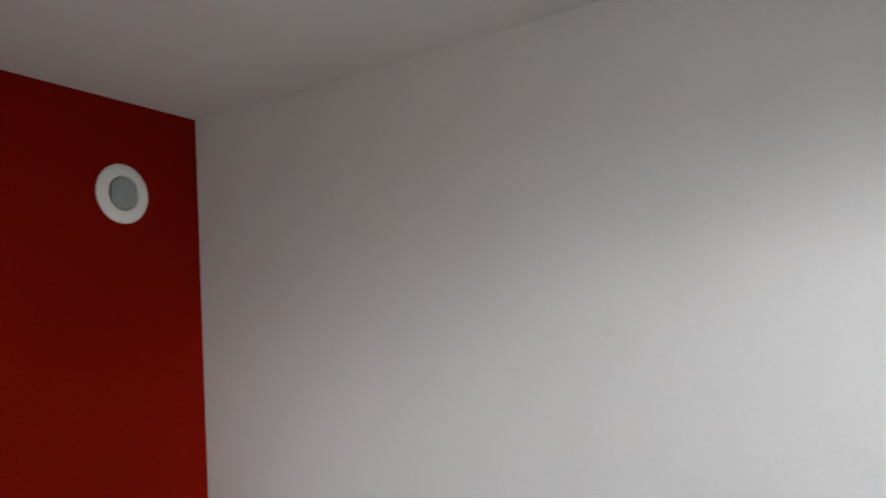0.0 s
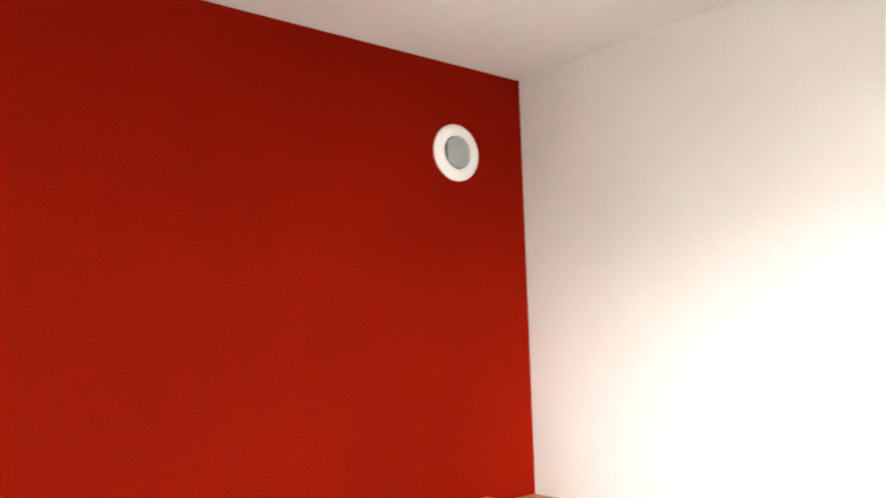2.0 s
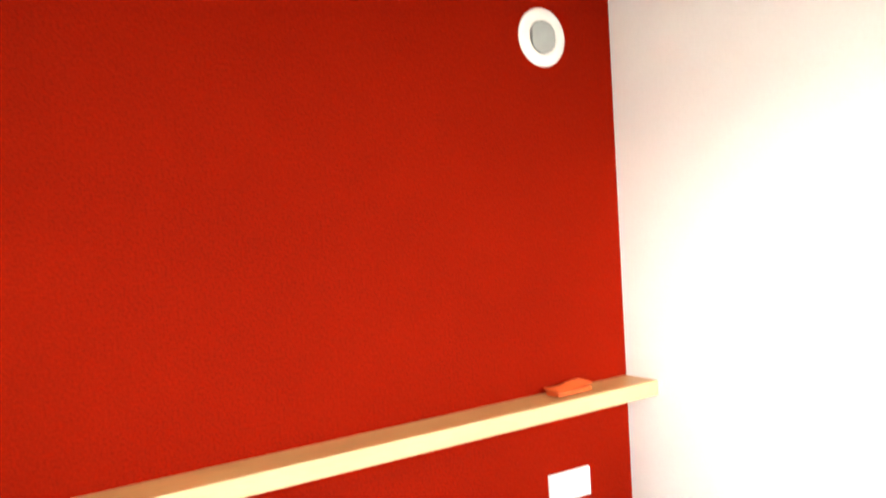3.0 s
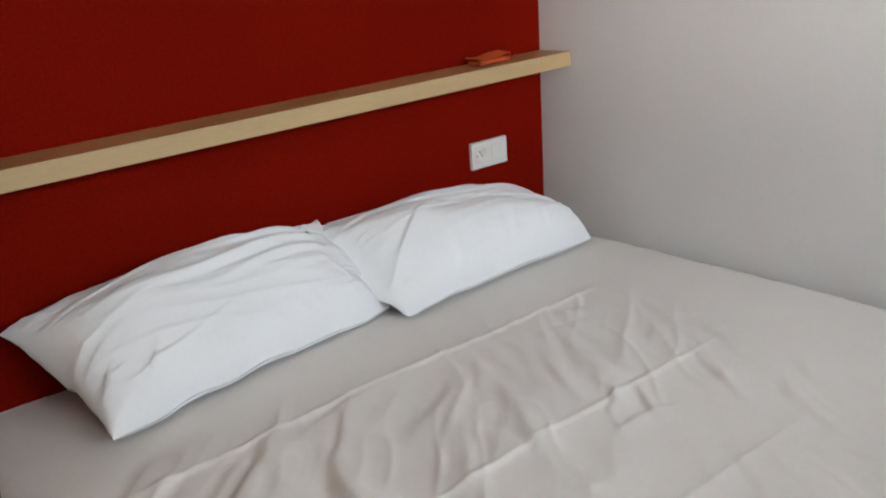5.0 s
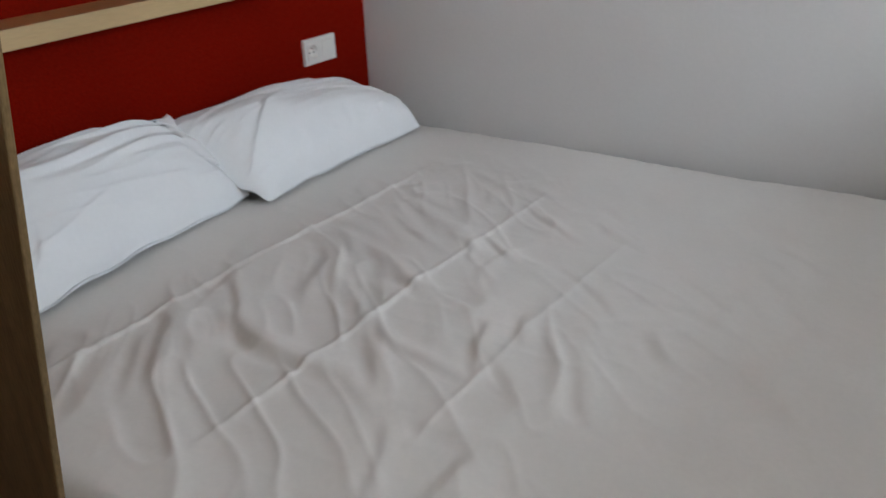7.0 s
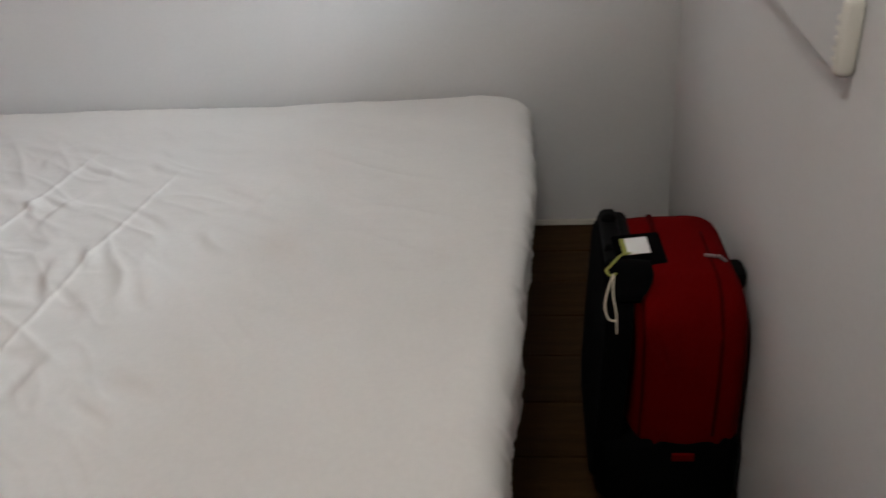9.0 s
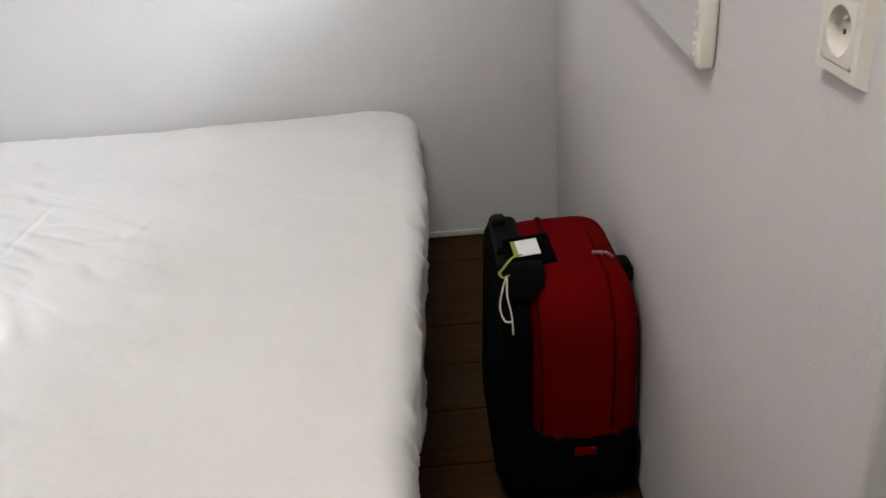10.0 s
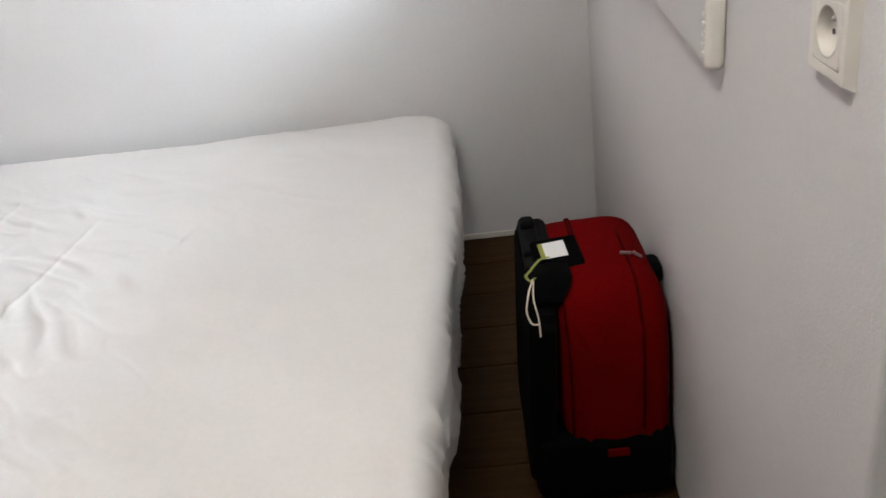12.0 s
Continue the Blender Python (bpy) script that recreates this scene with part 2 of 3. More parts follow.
def on_end(along, z, out=0.0):
    """A place on the end wall, so far from the corner and so far out of its face; -y then points into the room."""
    return pose(0, END_Y, 0, 0, 0, END_TURN) @ pose(-along, out, z, 0, 0, 180)


# ---- the room ----
T = 0.14
TOP = CEIL + 0.09
tagged(part("wall_north", box(ROOM_W - T, 0, 0, T, 0, TOP), M_RED), "deep red textured wall behind the bed head", "wall", kind="structure")
tagged(part("wall_east", box(0, T, END_Y - T, T, 0, TOP), M_WHITE_MARK), "white textured wall along the bed", "wall", kind="structure")
TE = 0.25
em = pierced((END_X, WIN_X0, WIN_X1, 0.03), (0, WIN_Z0, WIN_Z1, TOP), lambda u, v, d: (u, -d, v), TE)
corner = [e for e in em.edges if all(abs(v.co.x - END_X) < 1e-5 and abs(v.co.y) < 1e-5 for v in e.verts)]
bmesh.ops.bevel(em, geom=corner, offset=0.006, segments=4, profile=0.5, affect="EDGES")
end = part("wall_end", em, M_WHITE)
end.matrix_basis = pose(0, END_Y, 0, 0, 0, END_TURN)
tagged(end, "white textured wall with socket at the bed foot", "wall", kind="structure")
tagged(part("wall_south", box(ROOM_W - T, END_X, ROOM_S - T, ROOM_S, 0, TOP), M_WHITE), "plain white wall closing the recess", "wall", kind="structure")
tagged(part("wall_return", box(END_X + 0.012, END_X + 0.11, ROOM_S - T, END_Y - TE + 0.075, 0, TOP), M_WHITE), "plain white return of the recess", "wall", kind="structure")
tagged(part("wall_west", box(ROOM_W - T, ROOM_W, ROOM_S, 0, 0, TOP), M_WHITE), "plain white wall closing the room", "wall", kind="structure")
slab = part("ceiling", box(ROOM_W - T, T, ROOM_S - T, T, 0, 0.14), M_CEIL)
slab.matrix_basis = pose(0, 0, CEIL, 0, 0.9, 0)
tagged(slab, "plain matt white ceiling", "ceiling", kind="structure")
tagged(part("baseboard", box(-0.010, 0, END_Y, 0, 0.0, 0.020, 0.003), M_CREAMPL), "thin cream sealing strip between wall and floor", "trim", kind="structure")
tagged(part("trim", box(END_X - 0.014, END_X - 0.002, ROOM_S, END_Y + 0.071 - 0.045, 0, 2.10, 0.002), M_DARKWOOD),
       "dark brown wooden lining beside the wall end", "trim", kind="structure")


def window(name, width, height, label):
    """A frame about the opening's lower middle, in the x-z plane."""
    w = thing(name, label, "window", kind="structure")
    a, b = -width / 2, width / 2
    fr = box(a, a + 0.05, -0.03, 0.03, 0, height, 0.004)
    box(b - 0.05, b, -0.03, 0.03, 0, height, 0.004, bm=fr)
    box(a + 0.05, b - 0.05, -0.03, 0.03, 0, 0.05, 0.004, bm=fr)
    box(a + 0.05, b - 0.05, -0.03, 0.03, height - 0.05, height, 0.004, bm=fr)
    part("window_frame", fr, M_FRAME, w)
    g = part("pane", box(a + 0.048, b - 0.048, -0.004, 0.004, 0.048, height - 0.048), M_GLASS, w)
    g.visible_shadow = False
    return w


w1 = window("window_1", WIN_X1 - WIN_X0, WIN_Z1 - WIN_Z0, "white framed high window above the bed foot")
w1.matrix_basis = on_end(-(WIN_X0 + WIN_X1) / 2, WIN_Z0, -TE + 0.06) @ Matrix.Rotation(math.pi, 4, "Z")


def ceiling_lamp():
    s = thing("ceiling_lamp", "lit white globe lamp hanging below the ceiling", "lamp", (LAMP_X, LAMP_Y, CEIL + 0.030))
    part("ceiling_rose", lathe([(0.0, 0.0), (0.05, 0.0), (0.05, -0.022), (0.044, -0.030), (0.0, -0.030)], 32), M_PLASTIC, s, smooth=True)
    part("stem", lathe([(0.0, -0.028), (0.012, -0.028), (0.012, -0.082), (0.0, -0.082)], 16), M_PLASTIC, s, smooth=True)
    ball = [(0.11 * math.sin(radians(a)), -0.188 + 0.11 * math.cos(radians(a))) for a in range(0, 181, 12)]
    part("globe", lathe(ball, 32), M_GLOBE, s, "lit opal globe", smooth=True)
    return s


ceiling_lamp()


# ---- shelf on the red wall, with the leaflet ----
def wall_shelf():
    s = thing("wall_shelf", "pale maple shelf with browner top on red wall", "shelf", (0, 0, 1.012))
    part("front_edge", box(-1.95, -0.001, -0.129, -0.123, -0.022, 0.022, 0.0015), M_MAPLE, s, "pale maple edging strip")
    part("board", box(-1.95, -0.001, -0.123, -0.0005, -0.022, 0.0215, 0.001), M_SHELF_TOP, s)
    s.rotation_euler = (0, radians(-0.9), 0)
    return s


wall_shelf()


def leaflet():
    s = thing("leaflet", "folded orange leaflet lying on the wall shelf", "leaflet", (-0.283, -0.062, 1.0325))
    s.scale = (0.95, 0.9, 1.0)
    bm = box(-0.072, 0.066, -0.030, 0.026, 0.0, 0.012, 0.002)
    part("lower_fold", bm, M_ORANGE2, s, "dark orange lower fold")
    n = 12
    u, v = np.meshgrid(np.linspace(-0.078, 0.072, n), np.linspace(-0.030, 0.028, n))
    z = 0.0125 + 0.008 * ((u + 0.078) / 0.15) ** 2 + 0.08 * (v + 0.030) + 0.0015 * np.sin(u * 60)
    top = np.stack([u, v, z + 0.003], -1)
    bot = np.stack([u, v, z], -1)
    grid_mesh("upper_fold", np.concatenate([top, bot[::-1]], 0), M_ORANGE, s)
    s.rotation_euler = (0, 0, radians(6))
    return s


leaflet()


# ---- round vent on the red wall ----
def wall_vent():
    s = thing("wall_vent", "round white plastic air vent with grey centre", "vent", (-0.266, 0, 2.030))
    turn = Matrix.Rotation(radians(90), 4, "X")
    bm = lathe([(0.047, 0.000), (0.083, 0.000), (0.0835, 0.003), (0.081, 0.006), (0.070, 0.0090), (0.056, 0.0105), (0.049, 0.0100), (0.0475, 0.004)], 64)
    bmesh.ops.transform(bm, matrix=turn, verts=bm.verts)
    part("outer_ring", bm, M_PLASTIC, s, smooth=True)
    bm = lathe([(0.0, 0.0125), (0.043, 0.0125), (0.046, 0.011), (0.047, 0.009), (0.047, 0.001), (0.0, 0.001)], 48)
    for v in bm.verts:
        v.co.x = max(-0.040, min(0.040, v.co.x))
    bmesh.ops.transform(bm, matrix=turn, verts=bm.verts)
    part("centre_plug", bm, M_GREYPL, s, "grey plastic centre plug", smooth=False)
    return s


wall_vent()


# ---- French sockets; built facing -y about the plate's centre ----
def socket_well(parent, cx, mat_pl, depth):
    turn = Matrix.Translation((cx, 0, 0)) @ Matrix.Rotation(radians(90), 4, "X")
    bm = lathe([(0.0204, depth), (0.0198, depth - 0.0005), (0.0190, 0.0008), (0.0, 0.0006)], 40)
    bmesh.ops.transform(bm, matrix=turn, verts=bm.verts)
    well = part("socket_well", bm, mat_pl, parent, "recessed round socket well", smooth=True)
    bm = lathe([(0.0, 0.0095), (0.0016, 0.0090), (0.0024, 0.0080), (0.0024, 0.0007)], 16)
    bmesh.ops.transform(bm, matrix=Matrix.Translation((cx, 0, 0.010)) @ Matrix.Rotation(radians(90), 4, "X"), verts=bm.verts)
    part("earth_pin", bm, M_METAL, well, "bright metal earth pin", smooth=True)
    for dx in (-0.0095, 0.0095):
        bm = lathe([(0.0, 0.0014), (0.0026, 0.0014), (0.0026, 0.0007)], 12)
        bmesh.ops.transform(bm, matrix=Matrix.Translation((cx + dx, 0, -0.003)) @ Matrix.Rotation(radians(90), 4, "X"), verts=bm.verts)
        part("pin_hole", bm, M_HOLE, well, "dark pin hole")


def socket_face(cx, depth):
    """The square face round a socket's well, open in the middle."""
    bm = bmesh.new()
    n, loops = 40, []
    for half, rad, y in ((0.0268, 0, -0.0004), (0.0268, 0, -depth + 0.001), (0.0260, 0, -depth), (0, 0.0212, -depth), (0, 0.0205, -0.0004)):
        lp = []
        for i in range(n):
            a = 2 * math.pi * (i + 0.5) / n
            c, q = math.cos(a), math.sin(a)
            k = half / max(abs(c), abs(q)) if half else rad
            lp.append(bm.verts.new((cx + k * c, y, k * q)))
        loops.append(lp)
    for la, lb in zip(loops, loops[1:]):
        for i in range(n):
            j = (i + 1) % n
            bm.faces.new((la[i], la[j], lb[j], lb[i]))
    bmesh.ops.recalc_face_normals(bm, faces=bm.faces)
    return bm


def plate_ring(w, h, holes, depth, slope=0.003):
    """A cover plate with square openings, in one piece."""
    bm = bmesh.new()
    xs = [-w / 2] + [c + d for c in holes for d in (-0.0275, 0.0275)] + [w / 2]
    zs = [-h / 2, -0.0275, 0.0275, h / 2]
    grid = [[bm.verts.new((x, -0.0002, z)) for z in zs] for x in xs]
    faces = []
    for i in range(len(xs) - 1):
        for k in range(3):
            if not (i % 2 == 1 and k == 1):
                faces.append(bm.faces.new((grid[i][k], grid[i + 1][k], grid[i + 1][k + 1], grid[i][k + 1])))
    r = bmesh.ops.extrude_face_region(bm, geom=faces)
    front = [v for v in r["geom"] if isinstance(v, bmesh.types.BMVert)]
    for v in front:
        v.co.y = -depth
        if abs(abs(v.co.x) - w / 2) < 1e-6:
            v.co.x *= 1 - slope / w
        if abs(abs(v.co.z) - h / 2) < 1e-6:
            v.co.z *= 1 - slope / h
    bmesh.ops.recalc_face_normals(bm, faces=bm.faces)
    return bm


def double_socket():
    s = thing("double_socket", "white double wall socket plate with blank half", "socket", (-0.2495, 0, 0.751))
    part("cover_plate", plate_ring(0.152, 0.083, (-0.0355, 0.0355), 0.009), M_PLASTIC, s)
    part("socket_face", socket_face(-0.0355, 0.0105), M_PLASTIC, s)
    socket_well(s, -0.0355, M_PLASTIC, 0.0103)
    part("blank_face", box(0.0355 - 0.0268, 0.0355 + 0.0268, -0.0105, -0.0004, -0.0268, 0.0268, 0.0015), M_PLASTIC, s)
    return s


double_socket()


def single_socket():
    s = thing("single_socket", "cream plastic wall socket with recessed round well", "socket")
    part("cover_plate", plate_ring(0.081, 0.081, (0.0,), 0.0125, 0.009), M_CREAMPL, s)
    part("socket_face", socket_face(0.0, 0.0130), M_CREAMPL, s)
    socket_well(s, 0.0, M_CREAMPL, 0.0128)
    s.matrix_basis = on_end(1.888, 1.083) @ Matrix.Diagonal((1.07, 0.80, 1.02, 1))
    return s


single_socket()


def cable_trunking():
    """A shallow boxed duct along the end wall with a ribbed end cap."""
    s = thing("cable_trunking", "long cream plastic cable trunking with ribbed end cap", "trunking")
    part("cover", box(-0.690, -0.018, -0.0225, -0.0005, -0.0435, 0.0435, 0.004, 3), M_GREYCOVER, s, "flat pale grey cover")
    part("back_channel", box(-0.690, -0.018, -0.010, -0.0004, -0.0455, 0.0455, 0.002, 2), M_CREAMPL, s)
    cap = part("end_cap", box(-0.020, 0.0, -0.0250, -0.0004, -0.0470, 0.0470, 0.0085, 5), M_CREAMPL, s, "rounded cream end cap", smooth=True)
    for i in range(5):
        z = -0.026 + i * 0.0125
        part("rib", box(-0.0175, -0.0085, -0.0275, -0.0235, z - 0.0030, z + 0.0030, 0.0014), M_CREAMPL, cap)
    s.matrix_basis = on_end(1.548, 1.004) @ pose(0, 0, 0, 0, 2.5, 0)
    return s


cable_trunking()


# ---- bed ----
BX0, BX1, BY0, BY1, BZ = -1.830, -0.012, -2.163, -0.035, 0.475


def bed():
    s = thing("bed", "double bed made with creased cream cover", "bed", ((BX0 + BX1) / 2, (BY0 + BY1) / 2, 0))
    ox, oy = s.location.x, s.location.y
    R, r, drop = 0.13, 0.055, 0.40
    arc = r * math.pi / 2
    ext = arc - r + drop
    nx, ny = 440, 520
    sx = np.linspace(BX0 - ext, BX1 + 0.10, nx)
    sy = np.linspace(BY0 - ext, BY1 + 0.05, ny)
    X, Y = np.meshgrid(sx, sy)
    qx = np.clip(X, BX0 + R, BX1 - R)
    qy = np.clip(Y, BY0 + R, BY1 - 0.02)
    vx, vy = X - qx, Y - qy
    d = np.hypot(vx, vy)
    ux, uy = vx / np.maximum(d, 1e-9), vy / np.maximum(d, 1e-9)
    flat = R - r
    th = np.clip((d - flat) / r, 0, math.pi / 2)
    rho = np.where(d < flat, d, flat + r * np.sin(th))
    zz = np.where(d < flat, 0, -r * (1 - np.cos(th)))
    down = np.maximum(d - flat - arc, 0)
    zz = np.maximum(zz - down, -drop)
    rho = rho - 0.16 * np.clip(down, 0, drop) ** 1.15
    px, py = qx + ux * rho, qy + uy * rho

    # the top: three long fold lines, the crumpled field between them, soft swell elsewhere
    w = 0.0055 * vnoise(X * 2.1, Y * 2.3, 3) + 0.0035 * vnoise(X * 5, Y * 4, 4)
    for y0, x0, x1, amp in ((-0.512, -1.68, -0.30, 0.0046), (-0.903, -1.66, -0.34, 0.0036), (-1.207, -1.52, -0.50, 0.0022)):
        yy = y0 + 0.010 * vnoise(X * 3.5, X * 0 + y0 * 9, 5) + 0.004 * vnoise(X * 11, X * 0 + y0 * 5, 6)
        fade = np.clip((X - x0) / 0.12, 0, 1) * np.clip((x1 - X) / 0.18, 0, 1)
        side = Y - yy
        w += fade * amp * (1.15 * np.exp(-(side / 0.006) ** 2) + 0.45 * np.exp(-np.abs(side) / 0.03) - 0.3 * np.exp(-((side + 0.04) / 0.025) ** 2))
    field = np.clip((-0.40 - Y) / 0.12, 0, 1) * np.clip((Y + 1.85) / 0.55, 0, 1) * np.clip((-0.15 - X) / 0.40, 0.05, 1)
    left = np.clip((-0.45 - X) / 0.6, 0.80, 1) * 1.2
    wx = X + 0.035 * vnoise(X * 3.1, Y * 3.1, 11) + 0.012 * vnoise(X * 8, Y * 8, 12)
    wy = Y + 0.035 * vnoise(X * 2.7, Y * 2.7, 13) + 0.012 * vnoise(X * 7, Y * 7, 14)
    patch = np.clip(0.55 + 1.1 * vnoise(X * 2.6 + 4, Y * 2.6, 17), 0.15, 1)
    for k, (a, fu, fv, amp, sharp) in enumerate(((-42, 5.5, 1.5, 0.0085, 3), (-54, 9.0, 2.4, 0.0070, 4), (-34, 14.0, 3.8, 0.0045, 4), (-48, 24.0, 6.5, 0.0024, 3))):
        ca, sa = math.cos(radians(a)), math.sin(radians(a))
        u, v = wx * ca + wy * sa, -wx * sa + wy * ca
        mask = patch if k % 2 else 1.0 - 0.6 * patch
        w += field * left * mask * amp * ((1 - np.abs(vnoise(u * fu, v * fv, 20 + k))) ** sharp - 0.3)
    # single folds: long tapered ridges, steep on one side
    rnd = random.Random(23)
    strokes = [(-1.36, -0.80, 80, 0.36, 0.016, 0.015, 1.3)]
    for k in range(70):
        y = rnd.uniform(-1.68, -0.44)
        x = rnd.uniform(-1.60, -0.28)
        strokes.append((x, y, rnd.gauss(50, 15) if rnd.random() < 0.86 else rnd.uniform(-60, 10), rnd.uniform(0.12, 0.34), rnd.uniform(0.008, 0.018),
                        rnd.uniform(0.0024, 0.0062), rnd.uniform(-1.4, 1.4)))
    for x, y, a, length, wid, amp, bend in strokes:
        ca, sa = math.cos(radians(a)), math.sin(radians(a))
        v = (wx - x) * ca + (wy - y) * sa
        u = -(wx - x) * sa + (wy - y) * ca + bend * v * v
        tap = np.clip(1 - (2 * v / length) ** 2, 0, 1) ** 1.3
        prof = np.where(u > 0, np.exp(-(u / wid) ** 2), np.exp(-(u / (wid * 2.3)) ** 2)) - 0.30 * np.exp(-((u - 2.1 * wid) / wid) ** 2)
        w += np.clip(field * 1.3, 0, 1) * left * amp * tap * prof
    # pull lines running towards the foot
    u = X * 0.85 - Y * 0.5
    w += 0.0022 * np.clip((-1.25 - Y) / 0.4, 0, 1) * (1 - np.abs(vnoise(u * 7, (X + Y) * 1.7, 61))) ** 4
    # soft puckers over the foot half
    pw = X + 0.05 * vnoise(X * 2.2, Y * 2.2, 62), Y + 0.05 * vnoise(X * 2.4, Y * 2.4, 63)
    foot = np.clip((-1.15 - Y) / 0.35, 0, 1)
    w += foot * (0.0030 * vnoise(pw[0] * 6 - pw[1] * 4, pw[0] * 2 + pw[1] * 3, 64) + 0.0016 * vnoise(pw[0] * 13 - pw[1] * 9, pw[0] * 4 + pw[1] * 6, 65))
    # the side: folds hanging down
    hang = np.clip(down / 0.12, 0, 1)
    along = np.where(np.abs(ux) > np.abs(uy), Y, X)
    fold = 0.013 * vnoise(along * 9 + 1.2 * zz, zz * 2.5, 70) + 0.012 * (1 - np.abs(vnoise(along * 13 + 3 * zz, zz * 5, 71))) ** 3
    py += 0.058 * np.clip((-0.6 - X) / 1.1, 0, 1) * np.clip((-1.2 - Y) / 0.9, 0, 1)
    py += 0.013 * np.clip((X + 1.0) / 0.8, 0, 1) * np.clip((-1.2 - Y) / 0.9, 0, 1)
    topw = np.clip(1 - (d - flat) / (arc * 1.2), 0, 1)
    wz = w * topw
    px += ux * fold * hang
    py += uy * fold * hang
    crumple = 0.011 * (1 - np.abs(vnoise(along * 24 + 5 * zz, zz * 9 + along * 3, 77))) ** 2 - 0.003 + 0.003 * vnoise(along * 11, zz * 14, 78)
    near = np.clip((d - flat) / arc, 0, 1)
    px += ux * near * (crumple + 0.004 * vnoise(along * 9, along * 0 + 2, 75))
    py += uy * near * crumple
    # short creases where the cover is drawn over the edge
    rim = np.clip((d - flat + 0.10) / 0.10, 0, 1) * (1 - hang)
    wz = wz + rim * 0.0022 * (1 - np.abs(vnoise(along * 17, d * 5, 79))) ** 3
    P = np.stack([np.minimum(px, -0.004) - ox, py - oy, BZ + zz + wz], -1)
    P[..., 1] = np.minimum(P[..., 1], -0.004 - oy)
    grid_mesh("bed_cover", P, M_SHEET, s, "creased cream cotton cover")
    part("mattress", box(BX0 + 0.06 - ox, BX1 - 0.03 - ox, BY0 + 0.06 - oy, BY1 - 0.01 - oy, 0.26, BZ - 0.035, 0.05, 4), M_PILLOW, s)
    part("base", box(BX0 + 0.11 - ox, BX1 - 0.05 - ox, BY0 + 0.12 - oy, BY1 - 0.03 - oy, 0.07, 0.258, 0.01), M_BASE, s, "dark fabric base")
    for fx in (BX0 + 0.2, BX1 - 0.2):
        for fy in (BY0 + 0.22, BY1 - 0.22):
            part("foot", lathe([(0, 0.0), (0.02, 0.0), (0.026, 0.072), (0, 0.072)], 16), M_BLACKPL, s).location = (fx - ox, fy - oy, 0)
    return s


bed()


# ---- pillows ----
def pillow(label, fl, fr, br, bl, bulge, under, seed, ridge_v, creases, hem=False, seam=0.0, blunt=0.0):
    """A stuffed case between its four corners: front left, front right, back right, back left."""
    c = [Vector(p) for p in (fl, fr, br, bl)]
    mid = sum(c, Vector()) / 4
    s = thing("pillow", label, "pillow", (mid.x, mid.y, BZ), group="pillows on the bed")
    n = 170
    a = np.sin(np.linspace(-1, 1, n) * math.pi / 2)
    U, V = np.meshgrid(a, a)
    su = U * (1 - 0.05 * (1 - V * V))
    sv = V * (1 - 0.09 * (1 - U * U) ** 1.5)
    pull = 1 - blunt * U ** 4 * V ** 4 * (U < 0)
    su, sv = su * pull, sv * pull
    A, B = (su + 1) / 2, (sv + 1) / 2
    P = sum(np.asarray(p)[None, None, :] * wgt[..., None] for p, wgt in zip(c, ((1 - A) * (1 - B), A * (1 - B), A * B, (1 - A) * B)))
    eu = np.maximum(1 - np.abs(U) ** 2.4, 0) ** 0.48
    vv = V - 0.25 * (1 - V * V) * ridge_v
    ev = np.maximum(1 - np.abs(vv) ** 2.2, 0) ** np.where(vv < 0, 0.40, 0.50)
    body = eu * ev
    soft = lambda q: 1 - np.sqrt(q * q + 0.03)
    edge = np.clip((1 - np.maximum(np.abs(U), np.abs(V))) * 9, 0, 1)
    wu, wv = U + 0.10 * vnoise(U * 2, V * 2, seed + 20), V + 0.12 * vnoise(U * 1.7, V * 1.7, seed + 21)
    wr = 0.0085 * soft(vnoise(wu * 0.8 + wv * 1.2 + seed, wv * 3.2 - wu * 1.3, seed)) ** 3
    wr += 0.0050 * soft(vnoise(wu * 1.6 - wv * 0.8, wv * 5.0 + wu * 1.8 + seed, seed + 1)) ** 2
    wr += 0.014 * vnoise(U * 1.5 + seed, V * 1.5, seed + 2)
    wr += seam * np.exp(-((V - 0.05 - 0.22 * U) / 0.03) ** 2) * np.clip((0.85 - np.abs(U)) * 5, 0, 1)
    for u0, v0, u1, v1, amp, wid, bend in creases:
        length = math.hypot(u1 - u0, v1 - v0)
        eu0, ev0 = (u1 - u0) / length, (v1 - v0) / length
        al = ((wu - u0) * eu0 + (wv - v0) * ev0) / length
        ac = -(wu - u0) * ev0 + (wv - v0) * eu0 + bend * (al - 0.5) ** 2
        fade = np.clip(al * 5, 0, 1) * np.clip((1 - al) * 1.6, 0, 1)
        wr += amp * fade * (np.exp(-np.abs(ac / np.where(ac > 0, wid * 0.55, wid * 1.7)) ** 1.5) - 0.35 * np.exp(-((ac - 1.5 * wid) / wid) ** 2))
    rim = np.clip(np.maximum(np.abs(U), np.abs(V)) * 3.2 - 2.2, 0, 1)
    wr += rim * 0.008 * (1 - np.abs(vnoise(U * 7 + V * 2, V * 7, seed + 3))) ** 2
    wavy = 0.008 * vnoise(U * 4, V * 4, seed + 7) * (1 - edge)
    top, bot = P.copy(), P.copy()
    top[..., 2] += bulge * body + wr * edge + wavy
    top[..., 1] -= 0.10 * bulge * body
    bot[..., 2] += -under * body - 0.4 * wr * edge + wavy - 0.002
    Q = np.concatenate([top, bot[::-1]], 0)
    Q[..., 2] = np.maximum(Q[..., 2], BZ + 0.004)
    Q[..., 1] = np.minimum(Q[..., 1], -0.004)
    Q[..., 0] = np.minimum(Q[..., 0], -0.004)
